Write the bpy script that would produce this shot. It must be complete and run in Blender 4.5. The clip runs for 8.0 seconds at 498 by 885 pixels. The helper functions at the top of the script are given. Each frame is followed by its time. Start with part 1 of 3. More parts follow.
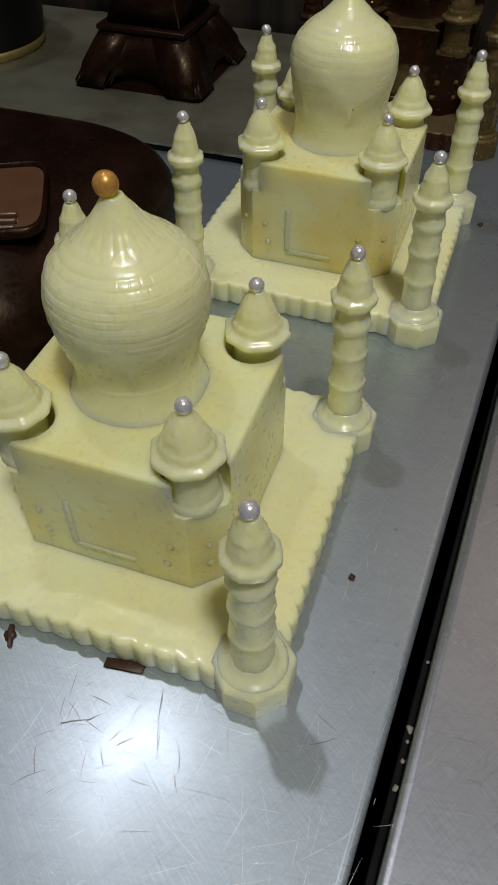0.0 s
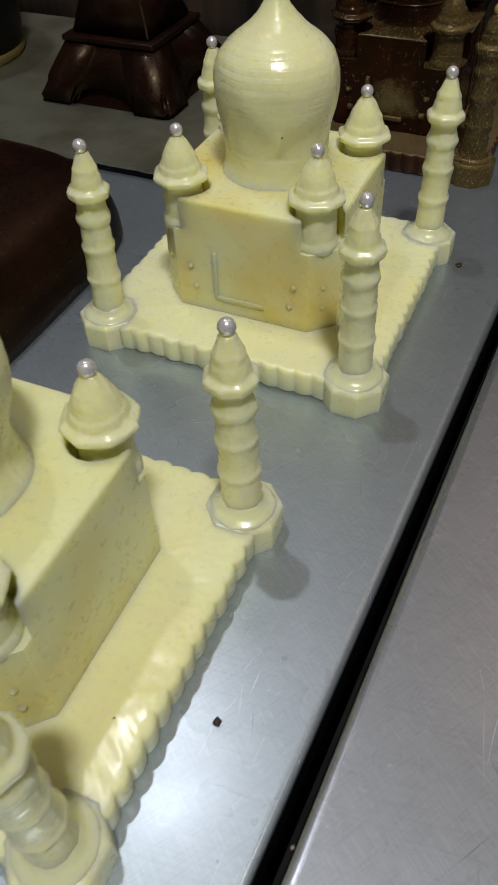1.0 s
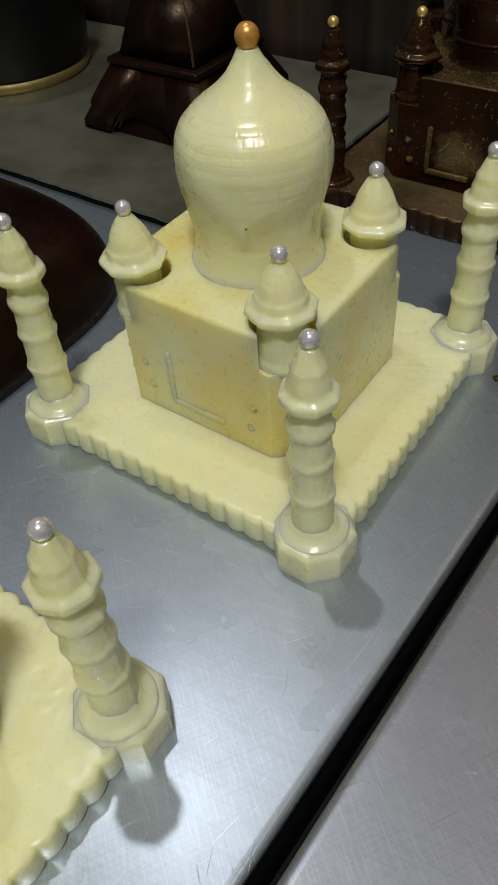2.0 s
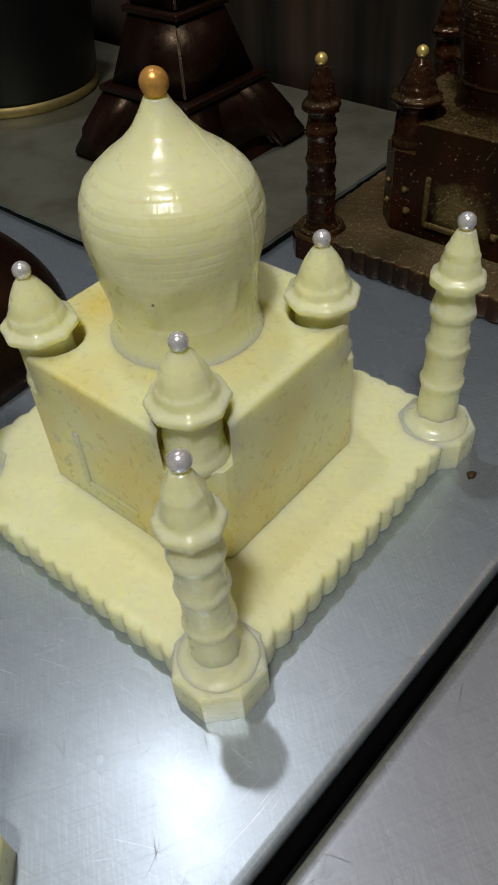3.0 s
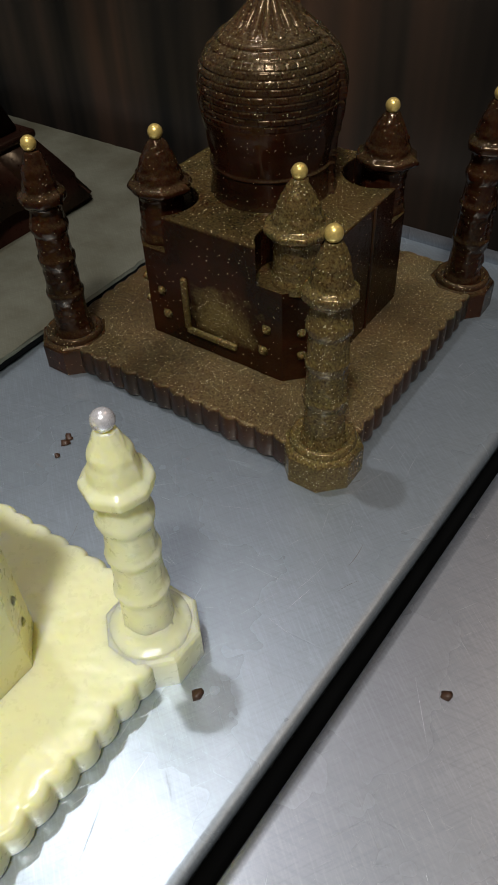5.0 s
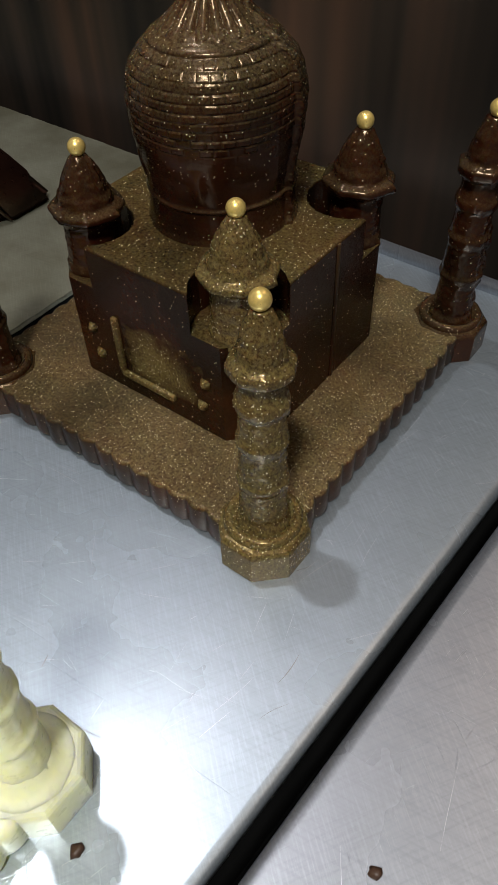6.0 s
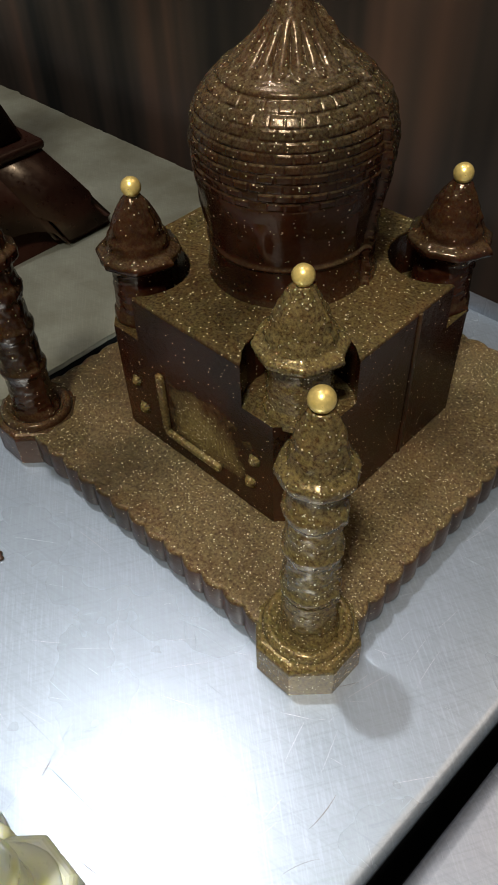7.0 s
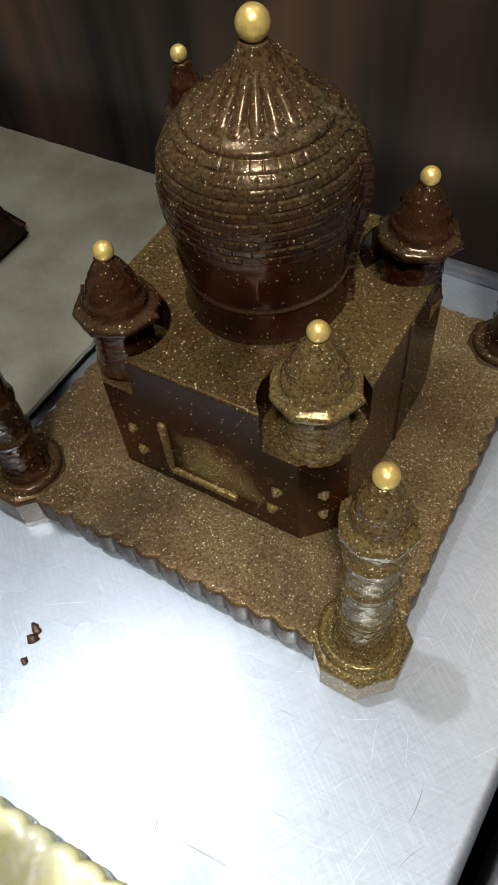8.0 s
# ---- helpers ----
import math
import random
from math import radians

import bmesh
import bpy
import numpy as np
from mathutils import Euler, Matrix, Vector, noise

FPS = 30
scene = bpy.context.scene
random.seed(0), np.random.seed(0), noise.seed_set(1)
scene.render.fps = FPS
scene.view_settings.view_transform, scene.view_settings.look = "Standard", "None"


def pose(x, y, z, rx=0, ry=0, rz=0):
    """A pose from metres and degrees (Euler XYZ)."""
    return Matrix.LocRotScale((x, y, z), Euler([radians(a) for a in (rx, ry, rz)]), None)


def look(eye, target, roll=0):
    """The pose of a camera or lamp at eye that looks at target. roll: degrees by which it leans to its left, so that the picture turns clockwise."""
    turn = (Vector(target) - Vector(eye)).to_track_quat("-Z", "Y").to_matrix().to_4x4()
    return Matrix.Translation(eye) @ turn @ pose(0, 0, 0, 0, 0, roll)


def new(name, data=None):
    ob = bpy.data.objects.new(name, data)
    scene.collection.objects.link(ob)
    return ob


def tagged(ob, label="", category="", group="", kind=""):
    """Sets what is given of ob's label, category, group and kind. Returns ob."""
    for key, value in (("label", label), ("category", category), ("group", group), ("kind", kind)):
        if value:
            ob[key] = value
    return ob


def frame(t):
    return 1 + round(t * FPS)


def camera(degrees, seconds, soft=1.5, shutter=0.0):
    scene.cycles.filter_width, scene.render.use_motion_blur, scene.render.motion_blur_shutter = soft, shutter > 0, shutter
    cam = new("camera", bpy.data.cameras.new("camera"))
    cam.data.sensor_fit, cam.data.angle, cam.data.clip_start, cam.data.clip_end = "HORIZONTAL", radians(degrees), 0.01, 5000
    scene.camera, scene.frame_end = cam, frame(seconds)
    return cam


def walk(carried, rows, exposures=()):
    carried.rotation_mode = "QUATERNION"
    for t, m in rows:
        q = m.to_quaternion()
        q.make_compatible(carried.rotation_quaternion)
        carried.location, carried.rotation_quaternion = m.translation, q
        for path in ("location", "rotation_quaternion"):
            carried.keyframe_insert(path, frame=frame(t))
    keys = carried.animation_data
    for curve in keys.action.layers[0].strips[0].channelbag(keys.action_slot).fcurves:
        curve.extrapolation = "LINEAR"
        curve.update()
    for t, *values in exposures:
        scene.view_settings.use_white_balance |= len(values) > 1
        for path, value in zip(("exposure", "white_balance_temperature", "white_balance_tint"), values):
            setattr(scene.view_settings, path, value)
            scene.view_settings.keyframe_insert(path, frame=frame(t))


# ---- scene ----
EXPOSURES = [(0.0, -0.08), (1.0, 0.16), (2.5, 0.08), (3.5, 0.30), (4.5, 0.50), (6.0, 1.02), (7.0, 1.27), (8.0, 1.36)]
cam = camera(37.04, 8.0, soft=1.2, shutter=0.15)
ROWS = [
    (0, 0.0702, -0.3076, 0.1977, 43.13, 0.26, 19.61),
    (0.5, 0.0834, -0.2934, 0.2074, 43.50, 1.33, 19.46),
    (1, 0.1009, -0.2424, 0.1841, 43.44, 1.86, 23.90),
    (1.2, 0.1070, -0.2153, 0.1730, 43.02, 1.09, 26.38),
    (2.3, 0.1151, -0.1438, 0.1778, 44.03, 3.90, 36.66),
    (2.5, 0.1142, -0.1328, 0.1774, 44.51, 3.45, 37.53),
    (3, 0.1191, -0.1074, 0.1686, 45.04, 3.28, 39.83),
    (3.5, 0.1223, -0.0748, 0.1696, 44.80, 2.66, 38.22),
    (4, 0.1233, -0.0489, 0.1692, 44.51, 1.90, 35.63),
    (4.5, 0.1267, -0.0339, 0.1663, 44.73, 1.89, 34.58),
    (4.7, 0.1272, -0.0254, 0.1652, 45.20, 1.89, 34.39),
    (5.8, 0.1234, 0.0278, 0.1622, 42.90, 2.19, 36.50),
    (6, 0.1207, 0.0371, 0.1595, 42.60, 1.71, 37.24),
    (6.5, 0.1140, 0.0566, 0.1556, 43.34, 1.11, 40.92),
    (7, 0.1030, 0.0608, 0.1550, 43.10, 1.84, 43.69),
    (7.5, 0.0846, 0.0632, 0.1619, 39.79, 2.99, 35.96),
    (8, 0.0706, 0.0637, 0.1769, 35.11, 3.68, 29.88),
]
walk(cam, [(t, pose(*r)) for t, *r in ROWS], EXPOSURES)

# ---- light ----
world = bpy.data.worlds.new("world")
scene.world = world
world.use_nodes = True
world.node_tree.nodes["Background"].inputs[0].default_value = (0.75, 0.82, 1.0, 1)
world.node_tree.nodes["Background"].inputs[1].default_value = 0.02

LAMP = Vector((-0.37, 0.15, 1.35))


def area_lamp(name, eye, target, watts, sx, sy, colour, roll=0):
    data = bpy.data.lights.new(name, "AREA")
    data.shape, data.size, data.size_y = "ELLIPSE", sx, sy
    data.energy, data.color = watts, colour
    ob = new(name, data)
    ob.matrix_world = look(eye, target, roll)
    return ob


bulb = bpy.data.lights.new("ceiling_light", "POINT")
bulb.energy, bulb.color, bulb.shadow_soft_size = 9.0, (0.95, 0.945, 1.0), 0.022
new("ceiling_light", bulb).location = LAMP
# added fill light high behind the camera, standing in for an unseen frontal source
area_lamp("front_fill", (0.45, -0.70, 1.80), (0.0, 0.02, 0.0), 22.0, 0.26, 0.12, (1.0, 0.985, 0.94))


# ---- materials ----
def material(name):
    m = bpy.data.materials.new(name)
    m.use_nodes = True
    nt = m.node_tree
    return m, nt, nt.nodes["Principled BSDF"]


def node(nt, kind, ins=None, **props):
    n = nt.nodes.new(kind)
    for k, v in props.items():
        if k == "operation":
            n.operation = v
        elif k == "blend_type":
            n.blend_type = v
        elif k == "data_type":
            n.data_type = v
        elif k == "vector_type":
            n.vector_type = v
    for k, v in (ins or {}).items():
        if isinstance(v, bpy.types.NodeSocket):
            nt.links.new(v, n.inputs[k])
        else:
            n.inputs[k].default_value = v
    return n


def coords(nt):
    return nt.nodes.new("ShaderNodeTexCoord").outputs["Object"]


def ramp(nt, fac, stops):
    n = nt.nodes.new("ShaderNodeValToRGB")
    el = n.color_ramp.elements
    while len(el) < len(stops):
        el.new(0.5)
    for e, (p, c) in zip(el, stops):
        e.position, e.color = p, (*c, 1) if len(c) == 3 else c
    nt.links.new(fac, n.inputs[0])
    return n.outputs[0]


def mix(nt, fac, a, b, blend="MIX"):
    n = node(nt, "ShaderNodeMix", data_type="RGBA", blend_type=blend)
    for sock, v in ((0, fac), (6, a), (7, b)):
        if isinstance(v, bpy.types.NodeSocket):
            nt.links.new(v, n.inputs[sock])
        else:
            n.inputs[sock].default_value = (*v, 1) if isinstance(v, tuple) else v
    return n.outputs[2]


def math_node(nt, op, a, b=0.0):
    return node(nt, "ShaderNodeMath", {0: a, 1: b}, operation=op).outputs[0]


def bump(nt, height, dist, strength=1.0):
    return node(nt, "ShaderNodeBump", {"Height": height, "Distance": dist, "Strength": strength}).outputs[0]


def noise_tex(nt, co, scale, detail=4.0, rough=0.55):
    return node(nt, "ShaderNodeTexNoise", {"Vector": co, "Scale": scale, "Detail": detail, "Roughness": rough}).outputs[0]


def white_chocolate(name, pale, amber, amount):
    m, nt, b = material(name)
    co = coords(nt)
    big = noise_tex(nt, co, 30.0, 2.0)
    fine = noise_tex(nt, co, 420.0, 4.0)
    c = mix(nt, ramp(nt, big, [(0.40, (0, 0, 0)), (0.72, (amount,) * 3)]), pale, amber)
    c = mix(nt, ramp(nt, fine, [(0.45, (0, 0, 0)), (0.8, (0.06,) * 3)]), c, (0.62, 0.52, 0.25))
    # a few dark specks of other chocolate
    cell = node(nt, "ShaderNodeTexVoronoi", {"Vector": co, "Scale": 210.0})
    pick = node(nt, "ShaderNodeSeparateColor", {0: cell.outputs["Color"]}).outputs[0]
    dot = math_node(nt, "MULTIPLY", math_node(nt, "LESS_THAN", pick, 0.007), math_node(nt, "LESS_THAN", cell.outputs["Distance"], 0.11))
    c = mix(nt, math_node(nt, "MULTIPLY", dot, 0.85), c, (0.10, 0.05, 0.02))
    nt.links.new(c, b.inputs["Base Color"])
    b.inputs["Subsurface Weight"].default_value = 0.75
    b.inputs["Subsurface Radius"].default_value = (1.0, 0.88, 0.25)
    b.inputs["Subsurface Scale"].default_value = 0.010
    nt.links.new(ramp(nt, fine, [(0.3, (0.24,) * 3), (0.7, (0.38,) * 3)]), b.inputs["Roughness"])
    b.inputs["IOR"].default_value = 1.48
    b.inputs["Coat Weight"].default_value = 0.22
    b.inputs["Coat Roughness"].default_value = 0.14
    h = math_node(nt, "ADD", noise_tex(nt, co, 130.0, 2.0), math_node(nt, "MULTIPLY", noise_tex(nt, co, 45.0, 1.0), 2.2))
    h = math_node(nt, "ADD", h, math_node(nt, "MULTIPLY", fine, 0.04))
    # small drops and pimples left by the mould
    drop = node(nt, "ShaderNodeTexVoronoi", {"Vector": co, "Scale": 330.0})
    few = math_node(nt, "LESS_THAN", node(nt, "ShaderNodeSeparateColor", {0: drop.outputs["Color"]}).outputs[1], 0.025)
    drop = ramp(nt, drop.outputs["Distance"], [(0.05, (0.10,) * 3), (0.34, (0,) * 3)])
    h = math_node(nt, "ADD", h, math_node(nt, "MULTIPLY", drop, few))
    nt.links.new(bump(nt, h, 0.0010, 0.5), b.inputs["Normal"])
    return m


def dark_chocolate(name, dust, base=(0.007, 0.0018, 0.0010), rough=0.22, side=0.06, powder=(0.50, 0.39, 0.18), glow_at=None, warm=(0.038, 0.0085, 0.003), cover=0.46, thin=0.18):
    m, nt, b = material(name)
    co = coords(nt)
    big = noise_tex(nt, co, 45.0, 4.0)
    fine = noise_tex(nt, co, 500.0, 3.0)
    c = mix(nt, ramp(nt, big, [(0.4, (0, 0, 0)), (0.75, (0.8,) * 3)]), base, warm)
    if dust > 0:
        # gold dust: single grains and a fine film, thickest on what faces up
        up = node(nt, "ShaderNodeSeparateXYZ", {0: nt.nodes.new("ShaderNodeNewGeometry").outputs["Normal"]}).outputs[2]
        up = ramp(nt, up, [(0.0, (side,) * 3), (0.85, (1.0,) * 3)])
        patch = ramp(nt, noise_tex(nt, co, 20.0, 4.0), [(0.30, (thin,) * 3), (0.60, (1.0,) * 3)])
        lay = math_node(nt, "MULTIPLY", math_node(nt, "MULTIPLY", up, patch), dust)
        if glow_at:
            # golden glow of reflected light painted as powder round one place
            off = node(nt, "ShaderNodeVectorMath", {0: co, 1: glow_at}, operation="SUBTRACT").outputs[0]
            off = node(nt, "ShaderNodeVectorMath", {0: off, 1: (36.0, 100.0, 52.0)}, operation="MULTIPLY").outputs[0]
            far = node(nt, "ShaderNodeVectorMath", {0: off}, operation="LENGTH").outputs["Value"]
            far = math_node(nt, "ADD", far, math_node(nt, "MULTIPLY", noise_tex(nt, co, 130.0, 3.0), 0.9))
            lay = math_node(nt, "MAXIMUM", lay, ramp(nt, far, [(0.40, (1.7,) * 3), (1.5, (0.0,) * 3)]))
        grain = None
        for scale, share, least, size in ((2300.0, 0.16, 0.016, 0.36), (1250.0, 0.055, 0.010, 0.30)):
            cell = node(nt, "ShaderNodeTexVoronoi", {"Vector": co, "Scale": scale})
            pick = node(nt, "ShaderNodeSeparateColor", {0: cell.outputs["Color"]}).outputs[0]
            near = ramp(nt, cell.outputs["Distance"], [(size * 0.6, (1, 1, 1)), (size, (0, 0, 0))])
            one = math_node(nt, "MULTIPLY", math_node(nt, "LESS_THAN", pick, math_node(nt, "ADD", math_node(nt, "MULTIPLY", lay, share), least)), near)
            grain = one if grain is None else math_node(nt, "MAXIMUM", grain, one)
        haze = ramp(nt, noise_tex(nt, co, 1500.0, 3.0, 0.7), [(0.36, (0.12,) * 3), (0.72, (1,) * 3)])
        film = math_node(nt, "MULTIPLY", haze, math_node(nt, "MULTIPLY", lay, cover))
        gold = math_node(nt, "MAXIMUM", grain, film)
        c = mix(nt, film, c, powder)
        c = mix(nt, grain, c, (0.95, 0.84, 0.56))
        nt.links.new(math_node(nt, "MULTIPLY", gold, 0.92), b.inputs["Metallic"])
        nt.links.new(ramp(nt, gold, [(0.0, (rough,) * 3), (1.0, (0.33,) * 3)]), b.inputs["Roughness"])
        h = math_node(nt, "ADD", math_node(nt, "ADD", math_node(nt, "MULTIPLY", big, 0.8), math_node(nt, "MULTIPLY", fine, 0.35)), math_node(nt, "MULTIPLY", grain, 0.6))
    else:
        nt.links.new(ramp(nt, fine, [(0.3, (rough * 0.7,) * 3), (0.7, (rough * 1.4,) * 3)]), b.inputs["Roughness"])
        h = math_node(nt, "ADD", big, math_node(nt, "MULTIPLY", fine, 0.2))
    nt.links.new(c, b.inputs["Base Color"])
    b.inputs["IOR"].default_value = 1.40
    b.inputs["Specular IOR Level"].default_value = 0.34
    b.inputs["Specular Tint"].default_value = (1.0, 0.74, 0.50, 1)
    b.inputs["Subsurface Weight"].default_value = 0.3 if dust else 0.0
    b.inputs["Subsurface Radius"].default_value = (1.0, 0.25, 0.06)
    b.inputs["Subsurface Scale"].default_value = 0.004
    nt.links.new(bump(nt, h, 0.0005, 0.6), b.inputs["Normal"])
    return m


def steel(name, colour, rough, scratch=1.0, dirt=0.0, metal=0.88):
    m, nt, b = material(name)
    co = coords(nt)

    def lines(turn, sx, sy):
        v = node(nt, "ShaderNodeMapping", {"Vector": co, "Rotation": (0, 0, radians(turn)), "Scale": (1 / sx, 1 / sy, 1)}, vector_type="TEXTURE").outputs[0]
        return noise_tex(nt, v, 1.0, 5.0, 0.6)

    brush = lines(8, 25, 1500)
    marks = None
    for turn, sx, sy, cut in ((57, 40, 2100, 0.66), (-38, 55, 2600, 0.66), (20, 35, 1800, 0.69), (83, 70, 2400, 0.67), (-70, 45, 2000, 0.68), (4, 28, 2600, 0.66)):
        line = ramp(nt, lines(turn, sx, sy), [(cut, (0,) * 3), (cut + 0.05, (1,) * 3)])
        marks = line if marks is None else math_node(nt, "MAXIMUM", marks, line)
    marks = math_node(nt, "MULTIPLY", marks, ramp(nt, noise_tex(nt, co, 30.0, 2.0), [(0.40, (0.12,) * 3), (0.68, (0.75,) * 3)]))
    stain = noise_tex(nt, co, 22.0, 4.0, 0.5)
    c = mix(nt, ramp(nt, stain, [(0.35, (0,) * 3), (0.75, (0.5,) * 3)]), colour, tuple(v * 0.72 for v in colour))
    # fine worn streaks, lighter and darker
    for turn, sx, sy, tone in ((57, 90, 1500, 0.66), (-38, 110, 1900, 1.32), (9, 60, 1300, 0.72)):
        c = mix(nt, ramp(nt, lines(turn, sx, sy), [(0.48, (0,) * 3), (0.66, (0.38 * scratch,) * 3)]), c, tuple(min(0.92, v * tone) for v in colour))
    if dirt:
        c = mix(nt, ramp(nt, noise_tex(nt, co, 26.0, 4.0, 0.55), [(0.40, (0,) * 3), (0.66, (dirt,) * 3)]), c, (0.13, 0.115, 0.055))
    nt.links.new(c, b.inputs["Base Color"])
    b.inputs["Metallic"].default_value = 1.0
    r = math_node(nt, "ADD", math_node(nt, "MULTIPLY", ramp(nt, stain, [(0.3, (0,) * 3), (0.7, (1,) * 3)]), 0.10), rough)
    r = math_node(nt, "ADD", r, math_node(nt, "MULTIPLY", marks, 0.12 * scratch))
    nt.links.new(r, b.inputs["Roughness"])
    h = math_node(nt, "ADD", math_node(nt, "MULTIPLY", brush, 0.10), math_node(nt, "MULTIPLY", marks, -0.7 * scratch))
    nt.links.new(bump(nt, h, 0.00015, 0.7), b.inputs["Normal"])
    # countless fine scratches scatter part of the light widely
    wide = nt.nodes.new("ShaderNodeBsdfPrincipled")
    nt.links.new(c, wide.inputs["Base Color"])
    wide.inputs["Metallic"].default_value = metal
    wide.inputs["Roughness"].default_value = 0.47
    nt.links.new(b.inputs["Normal"].links[0].from_socket, wide.inputs["Normal"])
    both = nt.nodes.new("ShaderNodeMixShader")
    both.inputs[0].default_value = 0.68
    nt.links.new(b.outputs[0], both.inputs[1])
    nt.links.new(wide.outputs[0], both.inputs[2])
    nt.links.new(both.outputs[0], nt.nodes["Material Output"].inputs["Surface"])
    return m


def reflection_streaked(name):
    """Dark steel with upright brown streaks: blurred reflections painted into its colour."""
    m, nt, b = material(name)
    co = coords(nt)
    v = node(nt, "ShaderNodeMapping", {"Vector": co, "Scale": (1, 1, 0.06)}).outputs[0]
    n = noise_tex(nt, v, 34.0, 3.0)
    c = ramp(nt, n, [(0.35, (0.040, 0.038, 0.034)), (0.52, (0.100, 0.076, 0.060)), (0.70, (0.21, 0.12, 0.082))])
    nt.links.new(c, b.inputs["Base Color"])
    b.inputs["Metallic"].default_value = 0.85
    nt.links.new(ramp(nt, noise_tex(nt, co, 14.0), [(0.3, (0.30,) * 3), (0.7, (0.48,) * 3)]), b.inputs["Roughness"])
    nt.links.new(bump(nt, n, 0.0004, 0.4), b.inputs["Normal"])
    return m


def plain(name, colour, rough=0.5, metal=0.0, scale=60.0, relief=0.0003):
    m, nt, b = material(name)
    co = coords(nt)
    n = noise_tex(nt, co, scale, 5.0)
    nt.links.new(mix(nt, ramp(nt, n, [(0.35, (0,) * 3), (0.7, (1,) * 3)]), colour, tuple(v * 0.7 for v in colour)), b.inputs["Base Color"])
    b.inputs["Metallic"].default_value = metal
    nt.links.new(ramp(nt, n, [(0.3, (rough * 0.8,) * 3), (0.7, (min(1, rough * 1.2),) * 3)]), b.inputs["Roughness"])
    nt.links.new(bump(nt, n, relief, 0.5), b.inputs["Normal"])
    return m


WHITE = white_chocolate("white_chocolate", (0.78, 0.78, 0.47), (0.75, 0.65, 0.25), 0.35)
WHITE_WALL = white_chocolate("white_chocolate_wall", (0.75, 0.76, 0.42), (0.71, 0.59, 0.16), 0.8)
IVORY = white_chocolate("ivory_chocolate", (0.78, 0.78, 0.48), (0.76, 0.66, 0.26), 0.3)
IVORY_WALL = white_chocolate("ivory_chocolate_wall", (0.76, 0.75, 0.42), (0.73, 0.57, 0.12), 0.9)
DUSTED = dark_chocolate("gold_dusted_chocolate", 0.85, rough=0.36)
DOME_COAT = dark_chocolate("gold_specked_chocolate", 0.50, side=0.10)
# denser dust, with the front corner's golden sheen painted into its colour
DUST_SHEEN = dark_chocolate("gold_dusted_sheen_chocolate", 0.95, side=0.7, powder=(0.50, 0.385, 0.14), cover=0.60, thin=0.50)
LIGHTLY = dark_chocolate("lightly_gold_dusted_chocolate", 0.34, rough=0.18)
# dust, plus a reflected golden glow painted on the front wall
DUST_GLOW = dark_chocolate("gold_dusted_glow_chocolate", 0.6, glow_at=(0.004, -0.035, 0.027), powder=(0.52, 0.41, 0.15))
DARK = dark_chocolate("dark_chocolate", 0.0, (0.006, 0.0020, 0.0013), 0.34, warm=(0.016, 0.005, 0.003))
# brown reflections on dark chocolate, painted as a lighter base colour
SHEEN_BROWN = plain("sheen_brown_chocolate", (0.105, 0.050, 0.024), 0.34, 0.0, 70.0)
SILVER = plain("silver_pearl", (0.86, 0.83, 0.85), 0.26, 0.55, 900, 0.00004)
GOLDBALL = plain("orange_gold_ball", (0.74, 0.38, 0.09), 0.36, 0.45, 900, 0.0001)
GILT = plain("pale_gold_pearl", (0.76, 0.55, 0.17), 0.34, 0.6, 900, 0.0001)
STEEL = steel("worn_steel", (0.445, 0.51, 0.565), 0.235, 0.9)
STEEL_CLEAN = steel("brushed_steel", (0.40, 0.425, 0.465), 0.22, 0.9)
STEEL_DULL = steel("greasy_steel", (0.44, 0.44, 0.34), 0.28, 0.6, 0.55, 0.88)
WALL_STEEL = reflection_streaked("backsplash_steel")
# near-black that puts the shade of slots and gaps into the colour
GAP_SHADE = plain("gap_shade_black", (0.006, 0.006, 0.006), 0.9)
ENAMEL = plain("black_enamel", (0.004, 0.0045, 0.005), 0.45)
for m in (ENAMEL, GAP_SHADE):
    m.node_tree.nodes["Principled BSDF"].inputs["Specular IOR Level"].default_value = 0.15
BRASS = plain("tarnished_brass_rim", (0.30, 0.23, 0.09), 0.55, 0.8)
PLASTER = plain("dim_plaster", (0.34, 0.33, 0.32), 0.9, 0.0, 8.0, 0.002)
TILE = plain("dark_floor_tile", (0.10, 0.095, 0.09), 0.5, 0.0, 6.0, 0.001)
SCRATCH = plain("bright_scratch", (0.80, 0.82, 0.86), 0.5, 0.9)
SCUFF = plain("dark_scuff", (0.30, 0.29, 0.285), 0.5, 0.5)
CRUMB_M = plain("brown_crumb", (0.05, 0.022, 0.010), 0.5)
PALE_CRUMB = plain("pale_crumb", (0.26, 0.23, 0.19), 0.6)


# ---- building helpers ----
def mesh_of(name, bm, mat, smooth=True):
    me = bpy.data.meshes.new(name)
    bmesh.ops.recalc_face_normals(bm, faces=bm.faces)
    bm.to_mesh(me)
    bm.free()
    me.materials.append(mat)
    if smooth:
        for p in me.polygons:
            p.use_smooth = True
    return me


def part(name, bm, mat, parent=None, label="", place=None, smooth=True):
    me = bm if isinstance(bm, bpy.types.Mesh) else mesh_of(name, bm, mat, smooth)
    ob = new(name, me)
    if parent:
        ob.parent = parent
    if place is not None:
        ob.matrix_basis = place
    if label:
        tagged(ob, label)
    return ob


